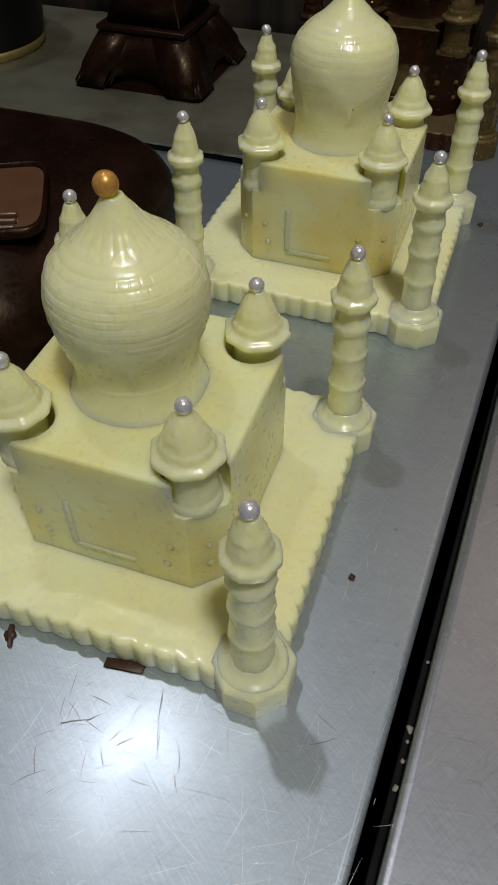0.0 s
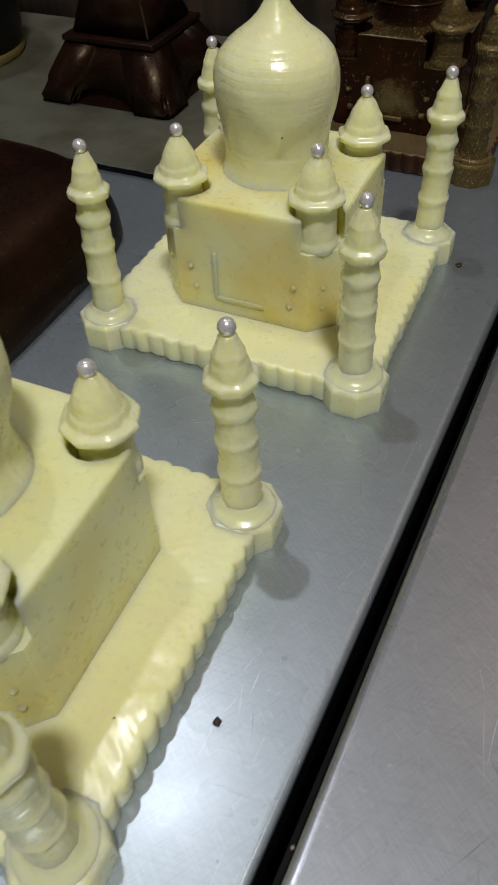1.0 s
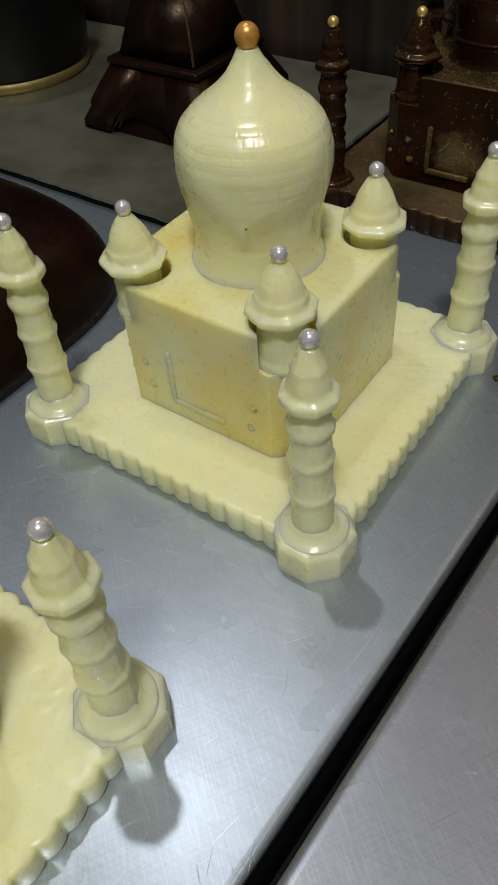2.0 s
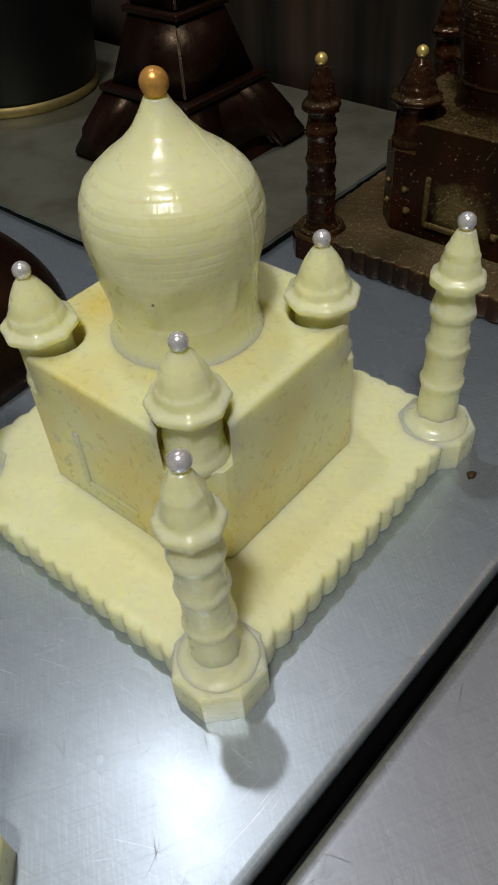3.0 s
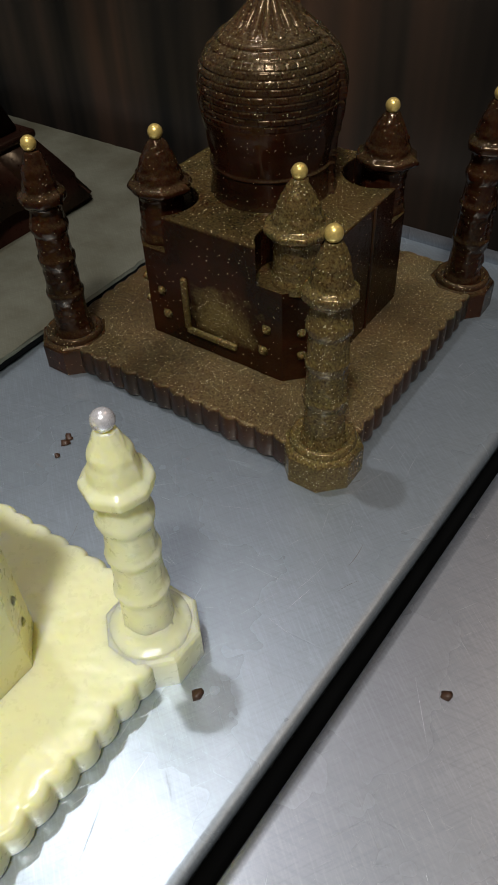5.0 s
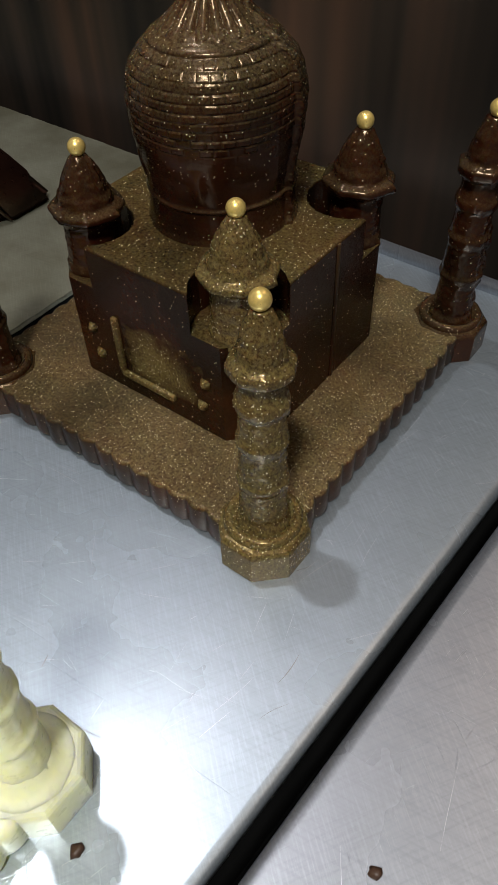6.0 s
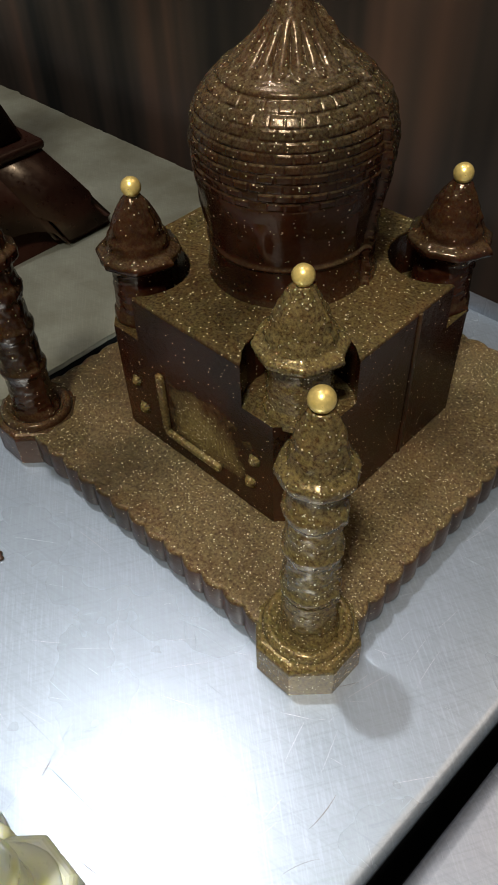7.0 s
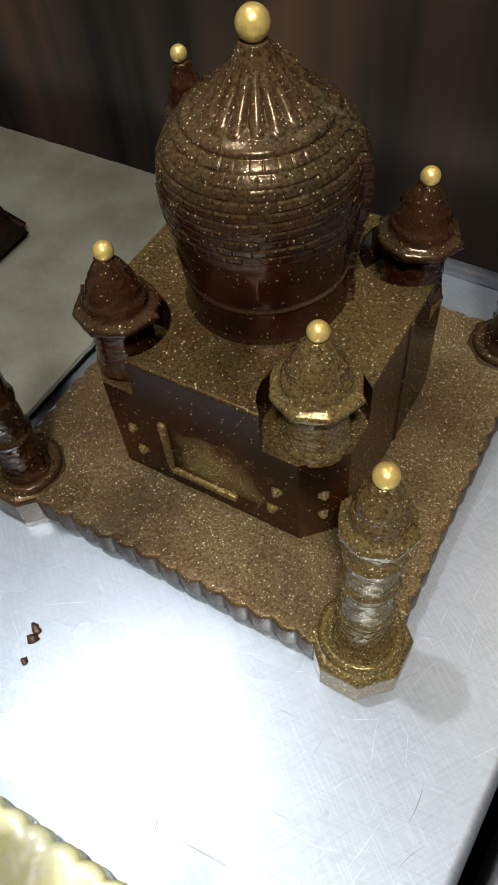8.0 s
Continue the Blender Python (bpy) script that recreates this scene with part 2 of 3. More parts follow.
def lathe(profile, sides, shape=None, closed_top=True):
    """profile: (z, r) from the bottom up; shape(angle, z, r) may change the radius."""
    bm = bmesh.new()
    rings = []
    for z, r in profile:
        ring = []
        for i in range(sides):
            a = 2 * math.pi * i / sides
            q = shape(a, z, r) if shape else r
            ring.append(bm.verts.new((q * math.cos(a), q * math.sin(a), z)))
        rings.append(ring)
    for lo, hi in zip(rings, rings[1:]):
        for i in range(sides):
            j = (i + 1) % sides
            bm.faces.new((lo[i], lo[j], hi[j], hi[i]))
    bm.faces.new(list(reversed(rings[0])))
    if closed_top:
        bm.faces.new(rings[-1])
    return bm


def refine(points, n, passes=2):
    """A smooth, evenly stepped profile through (z, r) points."""
    z = np.array([p[0] for p in points])
    r = np.array([p[1] for p in points])
    zs = np.linspace(z[0], z[-1], n)
    rs = np.interp(zs, z, r)
    for _ in range(passes):
        rs[1:-1] = 0.25 * rs[:-2] + 0.5 * rs[1:-1] + 0.25 * rs[2:]
    return list(zip(zs, rs))


def prism(outline, z0, z1, bevel=0.0006, lower=0.0, floor=True):
    """A prism over a closed outline, with a rounded upper edge."""
    bm = bmesh.new()
    cx = sum(p[0] for p in outline) / len(outline)
    cy = sum(p[1] for p in outline) / len(outline)

    def ring(z, inset):
        out = []
        for x, y in outline:
            d = math.hypot(x - cx, y - cy) or 1
            k = 1 - inset / d
            out.append(bm.verts.new((cx + (x - cx) * k, cy + (y - cy) * k, z)))
        return out

    rings = [ring(z0, lower)]
    for k in range(5 if bevel else 1):
        t = math.pi / 2 * k / 4
        rings.append(ring(z1 - bevel * (1 - math.sin(t)), bevel * (1 - math.cos(t))))
    n = len(outline)
    for lo, hi in zip(rings, rings[1:]):
        for i in range(n):
            bm.faces.new((lo[i], lo[(i + 1) % n], hi[(i + 1) % n], hi[i]))
    bm.faces.new(rings[-1])
    if floor:
        bm.faces.new(list(reversed(rings[0])))
    return bm


def box(sx, sy, sz, centre=(0, 0, 0), bevel=0.0, segments=2):
    bm = bmesh.new()
    bmesh.ops.create_cube(bm, size=1, matrix=Matrix.Translation(centre) @ Matrix.Diagonal((sx, sy, sz, 1)))
    if bevel:
        bmesh.ops.bevel(bm, geom=bm.edges[:], offset=bevel, segments=segments, affect="EDGES", profile=0.5)
    return bm


def ball(r, centre=(0, 0, 0), wobble=0.0, u=20, v=12):
    bm = bmesh.new()
    bmesh.ops.create_uvsphere(bm, u_segments=u, v_segments=v, radius=r)
    for w in bm.verts:
        if wobble:
            w.co *= 1 + wobble * noise.noise(w.co * (1.4 / r) + Vector(centre) * 900)
        w.co += Vector(centre)
    return bm


def crumb_mesh(name, r, mat, seed):
    bm = bmesh.new()
    bmesh.ops.create_icosphere(bm, subdivisions=2, radius=r)
    for w in bm.verts:
        w.co *= 1 + 0.95 * noise.noise(w.co * (1.1 / r) + Vector((seed * 3.7, seed, 0)))
        w.co.z = max(w.co.z * 0.55, -0.0003)
    return mesh_of(name, bm, mat)


# ---- the counter and the room ----
SLOT = 0.0415          # the slot runs slightly askew


def slot_x(y):
    return 0.0872 + SLOT * y


def slab(name, corners, top, thick, mat, bevel, label, category, squash=1.0):
    bm = bmesh.new()
    lo = [bm.verts.new((x, y, top - thick)) for x, y in corners]
    hi = [bm.verts.new((x, y, top)) for x, y in corners]
    n = len(corners)
    for i in range(n):
        bm.faces.new((lo[i], lo[(i + 1) % n], hi[(i + 1) % n], hi[i]))
    bm.faces.new(hi)
    bm.faces.new(list(reversed(lo)))
    edges = [e for e in bm.edges if all(v.co.z > top - 1e-6 for v in e.verts)]
    bmesh.ops.bevel(bm, geom=edges, offset=bevel, segments=5, affect="EDGES", profile=0.5)
    for v in bm.verts:
        if v.co.z > top - bevel - 1e-6:
            v.co.z = top - (top - v.co.z) * squash
    ob = part(name, bm, mat)
    for p in ob.data.polygons:
        p.use_smooth = p.area < 0.02
    return tagged(ob, label, category, kind="structure")


Y0, Y1 = -0.75, 0.262
slab("counter", [(-1.1, Y0), (slot_x(Y0), Y0), (slot_x(Y1), Y1), (-1.1, Y1)], 0.0, 0.004, STEEL, 0.0028,
     "worn scratched stainless steel worktop under the models", "worktop", 0.8)
slab("counter_side", [(slot_x(Y0) + 0.0085, Y0), (1.0, Y0), (1.0, Y1), (slot_x(Y1) + 0.0042, Y1)], 0.001, 0.005, STEEL_CLEAN, 0.0032,
     "brushed stainless steel worktop beyond the dark slot", "worktop", 0.7)
# black blocks below the lips paint the slot's shade onto its walls
for lo, hi in ((-1.098, -0.004), (0.0045, 0.91)):
    left = [(slot_x(Y0) + lo, Y0 + 0.03), (slot_x(Y1) + lo, Y1 - 0.004)] if lo > 0 else [(lo, Y0 + 0.03), (lo, Y1 - 0.004)]
    right = [(slot_x(Y1) + hi, Y1 - 0.004), (slot_x(Y0) + hi, Y0 + 0.03)]
    slab("slot_shade_block", [left[0], right[1], right[0], left[1]], -0.0041, 0.0457, GAP_SHADE, 0.0005,
         "block under the steel worktop, blackened for the slot's shade", "board")
slab("counter_base", [(-1.1, Y0 + 0.03), (1.0, Y0 + 0.03), (1.0, 0.284), (-1.1, 0.284)], -0.05, 0.829, GAP_SHADE, 0.0005,
     "cabinet body under the steel worktops, blackened for the slot's shade", "cabinet")


def ragged(corners, step, amount, seed):
    """An outline with nicks and burrs along its edges."""
    out = []
    for (x0, y0), (x1, y1) in zip(corners, corners[1:] + corners[:1]):
        n = max(1, int(math.hypot(x1 - x0, y1 - y0) / step))
        for k in range(n):
            x, y = x0 + (x1 - x0) * k / n, y0 + (y1 - y0) * k / n
            w = noise.noise(Vector((x * 160, y * 160, seed))) + 0.6 * noise.noise(Vector((x * 700, y * 700, seed)))
            if noise.noise(Vector((x * 60, y * 60, seed + 5))) > 0.25:
                w *= 2.2
            out.append((x + amount * w, y + amount * w) if k else (x, y))
    return out


slab("steel_plate", ragged([(-0.40, 0.0655), (-0.0635, 0.0655), (-0.0625, 0.2550), (-0.40, 0.2550)], 0.0012, 0.0005, 2.0), 0.0058, 0.0018, STEEL_DULL, 0.0003,
     "greasy raised steel plate with a worn edge on the worktop", "plate")
# black strip in place of the shadow gap below the plate's edge
slab("plate_gap_shade", [(-0.398, 0.0672), (-0.0652, 0.0672), (-0.0642, 0.2525), (-0.398, 0.2525)], 0.004, 0.0041, GAP_SHADE, 0.0003,
     "black strip standing in for shade under the raised steel plate", "board")
slab("wall_back", [(-1.1, 0.285), (1.0, 0.285), (1.0, 0.335), (-1.1, 0.335)], 1.9, 2.78, WALL_STEEL, 0.002,
     "dark brushed steel backsplash wall behind the worktop", "wall")
for nm, cs in (("wall_left", [(-1.75, -2.0), (-1.7, -2.0), (-1.7, 0.285), (-1.75, 0.285)]),
               ("wall_right", [(1.7, -2.0), (1.75, -2.0), (1.75, 0.285), (1.7, 0.285)]),
               ("wall_front", [(-1.75, -2.05), (1.75, -2.05), (1.75, -2.0), (-1.75, -2.0)]),
               ("wall_left_back", [(-1.75, 0.285), (-1.1, 0.285), (-1.1, 0.335), (-1.75, 0.335)]),
               ("wall_right_back", [(1.0, 0.285), (1.75, 0.285), (1.75, 0.335), (1.0, 0.335)])):
    slab(nm, cs, 1.9, 2.78, PLASTER, 0.002, "plain dim plastered kitchen wall", "wall")
slab("ceiling", [(-1.75, -2.05), (1.75, -2.05), (1.75, 0.335), (-1.75, 0.335)], 1.95, 0.05, PLASTER, 0.002, "plain dim plastered ceiling", "ceiling")
slab("floor", [(-1.75, -2.05), (1.75, -2.05), (1.75, 0.335), (-1.75, 0.335)], -0.88, 0.05, TILE, 0.002, "dark tiled kitchen floor", "floor")

rim = bmesh.new()
bmesh.ops.create_cone(rim, segments=16, radius1=0.0030, radius2=0.0030, depth=0.80, cap_ends=True, matrix=pose(0.3385, 0.2600, 0.0006, 0, 90, 0))
tagged(part("trim", rim, STEEL_CLEAN), "rolled steel rim along the back of the worktop", "rim", kind="structure")

# ---- the moulded palaces ----
MINARET = [(0.0095, 0.0072), (0.0125, 0.0066), (0.0140, 0.0059), (0.0240, 0.0056), (0.0258, 0.0061), (0.0274, 0.0064), (0.0282, 0.0058),
           (0.0300, 0.0056), (0.0370, 0.0054), (0.0386, 0.0059), (0.0402, 0.0062), (0.0410, 0.0056), (0.0425, 0.0054), (0.0482, 0.0052),
           (0.0498, 0.0060), (0.0514, 0.0062), (0.0530, 0.0055), (0.0555, 0.0050), (0.0580, 0.0051), (0.0586, 0.0066), (0.0594, 0.0071),
           (0.0616, 0.0072), (0.0622, 0.0064), (0.0626, 0.0054), (0.0655, 0.0050), (0.0668, 0.0045), (0.0690, 0.0043), (0.0705, 0.0035),
           (0.0728, 0.0026), (0.0742, 0.0019)]
KIOSK = [(0.0420, 0.0079), (0.0440, 0.0080), (0.0452, 0.0077), (0.0462, 0.0072), (0.0565, 0.0070), (0.0580, 0.0074), (0.0588, 0.0088),
         (0.0596, 0.0096), (0.0611, 0.0096), (0.0617, 0.0086), (0.0622, 0.0076), (0.0645, 0.0070), (0.0652, 0.0064), (0.0680, 0.0055),
         (0.0705, 0.0043), (0.0725, 0.0031),
         (0.0744, 0.0016)]
DOME = [(0.0545, 0.0196), (0.0570, 0.0190), (0.0600, 0.0188), (0.0660, 0.0189), (0.0720, 0.0194), (0.0780, 0.0206), (0.0830, 0.0213),
        (0.0875, 0.0214), (0.0915, 0.0206), (0.0950, 0.0190), (0.0980, 0.0163), (0.1005, 0.0129), (0.1030, 0.0096), (0.1060, 0.0066),
        (0.1090, 0.0045), (0.1122, 0.0026)]
CORNERS = [(1, -1), (1, 1), (-1, 1), (-1, -1)]
HALF, TOP, ROOF = 0.0573, 0.0105, 0.0555
KX = 0.02545


def scalloped(seed):
    """The plate's outline: rounded lobes with sharp valleys, each side a little uneven."""
    rnd = random.Random(seed)
    out = []
    n, fine = 15, 10
    step = 0.1 / n
    for side in range(4):
        c, q = ((1, 0), (0, 1), (-1, 0), (0, -1))[side]
        lobes = [rnd.uniform(0.75, 1.2) for _ in range(n)]
        for k in range(n * fine):
            s = -0.05 + step * (k / fine)
            u = (k % fine) / fine
            off = 0.0012 * lobes[k // fine] * (1 - abs(2 * u - 1) ** 2.0) - 0.0009
            off += 0.0005 * noise.noise(Vector((s * 120, side * 7.0, seed)))
            x, y = s, -(HALF + off)
            out.append((x * c - y * q, x * q + y * c))
        out.append((0.0545 * c + 0.0545 * q, 0.0545 * q - 0.0545 * c))
    return out


def base_plate(seed, bevel):
    """The plate: lobed rim with a rounded lip, drawn in underneath, and a top that sags and swells a little."""
    outline = scalloped(seed)
    n = len(outline)
    bm = bmesh.new()
    levels = [(0.0, 0.0009), (0.0006, 0.0003), (0.0016, 0.0)]
    for k in range(6):
        t = math.pi / 2 * k / 5
        levels.append((TOP - bevel * (1 - math.sin(t)), bevel * (1 - math.cos(t))))
    levels += [(TOP, 0.0035), (TOP, 0.0060), (TOP, 0.0090), (TOP, 0.0130), (TOP, 0.0180), (TOP, 0.0240)]
    rings = []
    for j, (z, inset) in enumerate(levels):
        ring = []
        for x, y in outline:
            far = max(abs(x), abs(y))
            k = 1 - inset / far
            w = min(1.0, inset / 0.0045)
            px, py = x * k, y * k
            # the lobes die out towards the middle
            flat = (HALF - inset) / max(abs(px), abs(py))
            px, py = px * (1 + (flat - 1) * w), py * (1 + (flat - 1) * w)
            lump = 0.00028 * noise.noise(Vector((px * 90, py * 90, seed * 3.1)))
            lump += 0.00010 * noise.noise(Vector((px * 420, py * 420, seed)))
            ring.append(bm.verts.new((px, py, z + (lump if z > 0.004 else max(0.0, lump * 1.6)))))
        rings.append(ring)
    for lo, hi in zip(rings, rings[1:]):
        for i in range(n):
            bm.faces.new((lo[i], lo[(i + 1) % n], hi[(i + 1) % n], hi[i]))
    bm.faces.new(rings[-1])
    bm.faces.new(list(reversed(rings[0])))
    return bm


def octagon(r, turn=22.5):
    return [(r * math.cos(radians(turn + 45 * i)), r * math.sin(radians(turn + 45 * i))) for i in range(8)]


def body_block(bite, bevel):
    """The chamfered block with a round pocket in each upper corner, where a kiosk stands on a ledge."""
    h, c, ledge = 0.0347, 0.0262, 0.0432
    ex = math.sqrt(bite ** 2 - (h - KX) ** 2)
    a0 = math.atan2(-(h - KX), -ex)
    a1 = math.atan2(ex, h - KX) - 2 * math.pi
    arc = [(KX + bite * math.cos(a0 + (a1 - a0) * i / 12), -KX + bite * math.sin(a0 + (a1 - a0) * i / 12)) for i in range(13)]
    bm = bmesh.new()
    low, mid, up = [], [], []
    for k in range(4):
        co, si = ((1, 0), (0, 1), (-1, 0), (0, -1))[k]

        def put(p, z):
            return bm.verts.new((p[0] * co - p[1] * si, p[0] * si + p[1] * co, z))

        foot = [arc[0], (c, -h), (h, -c), arc[-1]]
        low += [put(p, TOP - 0.0005) for p in foot]
        rim_line = [put(p, ledge) for p in arc]
        outer = [rim_line[0], put(foot[1], ledge), put(foot[2], ledge), rim_line[-1]]
        bm.faces.new(outer + rim_line[-2:0:-1])
        mid += outer
        up += rim_line
    for ring_a, ring_b in ((low, mid),):
        n = len(ring_a)
        for i in range(n):
            bm.faces.new((ring_a[i], ring_a[(i + 1) % n], ring_b[(i + 1) % n], ring_b[i]))
    n, last = len(up), up
    for k in range(5):
        t = math.pi / 2 * k / 4
        z, inset = ROOF - bevel * (1 - math.sin(t)), bevel * (1 - math.cos(t))
        ring = []
        for v in up:
            q = 1 - inset / math.hypot(v.co.x, v.co.y)
            ring.append(bm.verts.new((v.co.x * q, v.co.y * q, z)))
        for i in range(n):
            bm.faces.new((last[i], last[(i + 1) % n], ring[(i + 1) % n], ring[i]))
        last = ring
    bm.faces.new(last)
    bm.faces.new(list(reversed(low)))
    return bm


def dome_shape(relief, seed, neck):
    rnd = random.Random(seed)
    jitter = [[rnd.uniform(-1, 1) for _ in range(64)] for _ in range(16)]

    def shape(a, z, r):
        d = -neck * r * math.exp(-((z - 0.066) / 0.0085) ** 2)
        x, y = math.cos(a), math.sin(a)
        if relief < 0.8:
            d += 0.0010 * max(0.0, (0.0600 - z) / 0.0055) ** 2
        z0, z1, courses, count = 0.0778, 0.0990, 11, 38
        if z0 < z < z1:
            u = (z - z0) / (z1 - z0) * courses
            row = int(u)
            fu = u - row
            v = (a / (2 * math.pi) * count + 0.5 * (row % 2)) % count
            col = int(v)
            fv = v - col
            # flat bricks with narrow sunk joints, fading towards the lowest course
            bed = min(fu, 1 - fu) * 1.93
            head = min(fv, 1 - fv) * 3.4
            k = min(1.0, max(0.0, (min(bed, head * 1.1) - 0.10) / 0.22))
            fade = min(1.0, (z - z0) / 0.004) * (0.75 + 0.5 * noise.noise(Vector((x * 3, y * 3, z * 150 + seed))))
            d += fade * (relief * 0.00030 * (k - 1) + 0.00013 * relief * 1.8 * jitter[row][col] * k)
        if 0.0990 < z < 0.1008:
            d += 0.0006 * relief * math.sin(math.pi * (z - 0.0990) / 0.0018)
        if 0.1008 < z < 0.1090:
            # ribs with round lower ends
            rib = abs(math.cos(a * 9))
            w = min(1.0, max(0.0, (z - 0.1008 - 0.0010 * (1 - rib)) / 0.0006)) * min(1, (0.1090 - z) / 0.005)
            d += 0.0014 * max(0.0, relief - 0.27) / 0.73 * w * (rib ** 0.7 - 0.72)
        if 0.0665 < z < 0.0765:
            w = math.sin(math.pi * (z - 0.0665) / 0.0100)
            d += 0.0007 * w * max(0.0, math.cos(a * 6 + 0.6)) ** 8
        d += (0.00005 + 0.00045 * relief ** 2) * math.exp(-((z - 0.0648) / 0.0005) ** 2)
        # the back half of the mould stands proud along a ragged seam
        s = r * y - 0.004 + 0.0006 * noise.noise(Vector((z * 260, x * 2, seed)))
        if s > 0:
            d += 0.0001 + 0.0010 * relief ** 2 + relief * 0.00025 * noise.noise(Vector((x * 22, y * 22, z * 900 + seed)))
        d += 0.0008 * relief ** 1.5 * (0.6 + 0.9 * noise.noise(Vector((z * 330, x * 8, seed)))) * math.exp(-(s / 0.0005) ** 2)
        d += (0.00055 - 0.00027 * relief) * noise.noise(Vector((x * r * 90, y * r * 90, z * 90 + seed)))
        return r + d

    return shape


def turned_shape(seed, facets, lo, relief):
    def shape(a, z, r):
        d = (0.00022 - 0.00008 * relief) * noise.noise(Vector((math.cos(a) * 2.5, math.sin(a) * 2.5, z * 220 + seed * 9.1)))
        d += (0.0001 + 0.00014 * relief) * noise.noise(Vector((r * math.cos(a) * 700, r * math.sin(a) * 700, z * 700 + seed)))
        if lo < z < 0.0628:
            half = math.pi / facets
            d += 0.75 * r * (0.955 / math.cos(a % (2 * half) - half) - 0.975)
        s = r * math.sin(a) - 0.001 + 0.0004 * noise.noise(Vector((z * 300, seed, 1.0)))
        flash = 0.6 + 0.9 * noise.noise(Vector((z * 420, seed * 1.7, 4.0)))
        d += (0.00025 + relief * 0.00085) * max(0.0, flash) * math.exp(-(s / 0.0003) ** 2)
        return r + d
    return shape


def palace(mat, pearl_mat, ball_mat, place, tips, relief, bite, wall, label, seed, words, sheen_coat=None, light=None, neck=0.02):
    rnd = random.Random(seed)
    top = new("chocolate_palace")
    top.empty_display_size = 0.02
    top.matrix_world = place
    tagged(top, label, "chocolate model", "moulded chocolate palaces")
    part("base_plate", base_plate(seed, 0.0020 - 0.0008 * relief), mat, top)
    body = part("body", body_block(bite, 0.0016 - 0.0008 * relief), wall, top, smooth=False)
    # raised mouldings round the walls
    sink = 0.0 if relief > 0.8 else 0.0006

    def stud(r, m):
        bm = bmesh.new()
        bmesh.ops.create_cone(bm, segments=4, radius1=r * 1.45, radius2=r * 0.45, depth=0.0018, matrix=m, cap_ends=True)
        bmesh.ops.bevel(bm, geom=bm.edges[:], offset=0.0003, segments=2, affect="EDGES")
        part("stud", bm, sheen_coat or wall, body)

    for sx, sz, r in ((-0.0205, 0.0285, 0.0016), (-0.0190, 0.0200, 0.0018), (0.0205, 0.0285, 0.0017), (0.0190, 0.0200, 0.0018)):
        stud(r, pose(sx, -0.0353 + sink, sz, 90, 45, 0))
    for k in range(4):
        for sz in (0.0285, 0.0200):
            stud(0.0016, pose(0, 0, 0, 0, 0, 90 * k + 45) @ pose(0, -0.0436 + sink, sz, 90, 45, 0))
    bm = bmesh.new()
    for cx, cz, sx, sz in ((-0.0105, 0.0270, 0.0022, 0.0190), (-0.0010, 0.0170, 0.0200, 0.0024)):
        tmp = bpy.data.meshes.new("tmp")
        bm2 = box(sx, 0.0018, sz, (cx, -0.0350 + sink, cz), 0.0006)
        bm2.to_mesh(tmp)
        bm2.free()
        bm.from_mesh(tmp)
        bpy.data.meshes.remove(tmp)
    part("door_moulding", bm, sheen_coat or wall, body)
    if relief > 0.8:
        # the joint of the two halves of the mould
        bm = box(0.0009, 0.0010, 0.0450, (0.0347, 0.0040, 0.0325), 0.0002)
        for v in bm.verts:
            v.co.y += 0.0006 * noise.noise(v.co * 300)
        part("mould_seam", bm, mat, body)
    dome = part("dome", lathe(refine(DOME, 300, 6), 600 if relief > 0.8 else 420, dome_shape(relief, seed, neck)), DOME_COAT if light else mat, top,
                place=Matrix.Translation((tips[8][0] * 0.0005, tips[8][1] * 0.0005, 0)))
    part("gold_ball", ball(0.0031, (tips[8][0] * 0.0005, tips[8][1] * 0.0005, 0.1149), 0.02, 24, 16), ball_mat, dome, words[1])
    for i, (sx, sy) in enumerate(CORNERS):
        coat = {0: sheen_coat, 1: light, 2: light, 3: light}.get(i) or mat
        ox, oy = tips[i]
        blk = prism(octagon(0.0122), 0.0, TOP + 0.0004, 0.0020)
        part("corner_block", blk, coat, top, place=pose(sx * 0.05, sy * 0.05, 0), smooth=False)
        lean = pose(sx * 0.05, sy * 0.05, 0, -math.degrees(oy * 0.001 / 0.076), math.degrees(ox * 0.001 / 0.076), 0)
        tower = part("minaret", lathe(refine(MINARET, 150, 1), 64, turned_shape(seed + i, 8, 0.0580, relief)), coat, top, place=lean)
        foot = [(0.0070, 0.0106), (0.0106, 0.0102), (0.0112, 0.0093), (0.0117, 0.0083), (0.0124, 0.0073), (0.0136, 0.0064), (0.0150, 0.0058)]
        if relief > 0.8:
            foot = [(0.0070, 0.0100), (0.0115, 0.0099), (0.0124, 0.0094), (0.0128, 0.0087), (0.0124, 0.0078), (0.0115, 0.0070)]
        ring = lathe(foot, 40,
                     turned_shape(seed + i + 20, 8, 1, relief * 0.5))
        part("foot_ring", ring, coat, tower)
        part("sugar_pearl", ball(0.00232, (rnd.uniform(-3e-4, 3e-4), rnd.uniform(-3e-4, 3e-4), 0.0763), 0.015), pearl_mat, tower, words[0])
        ox, oy = tips[4 + i]
        lean = pose(sx * KX + ox * 4e-4, sy * KX + oy * 4e-4, 0, -math.degrees(oy * 0.0006 / 0.034), math.degrees(ox * 0.0006 / 0.034), 0)
        lean = Matrix.Translation((0, 0, 0.042)) @ lean @ Matrix.Translation((0, 0, -0.042))
        kiosk = part("kiosk", lathe(refine(KIOSK, 96, 1), 64, turned_shape(seed + i + 40, 8, 0.0580, relief)), coat, top, place=lean)
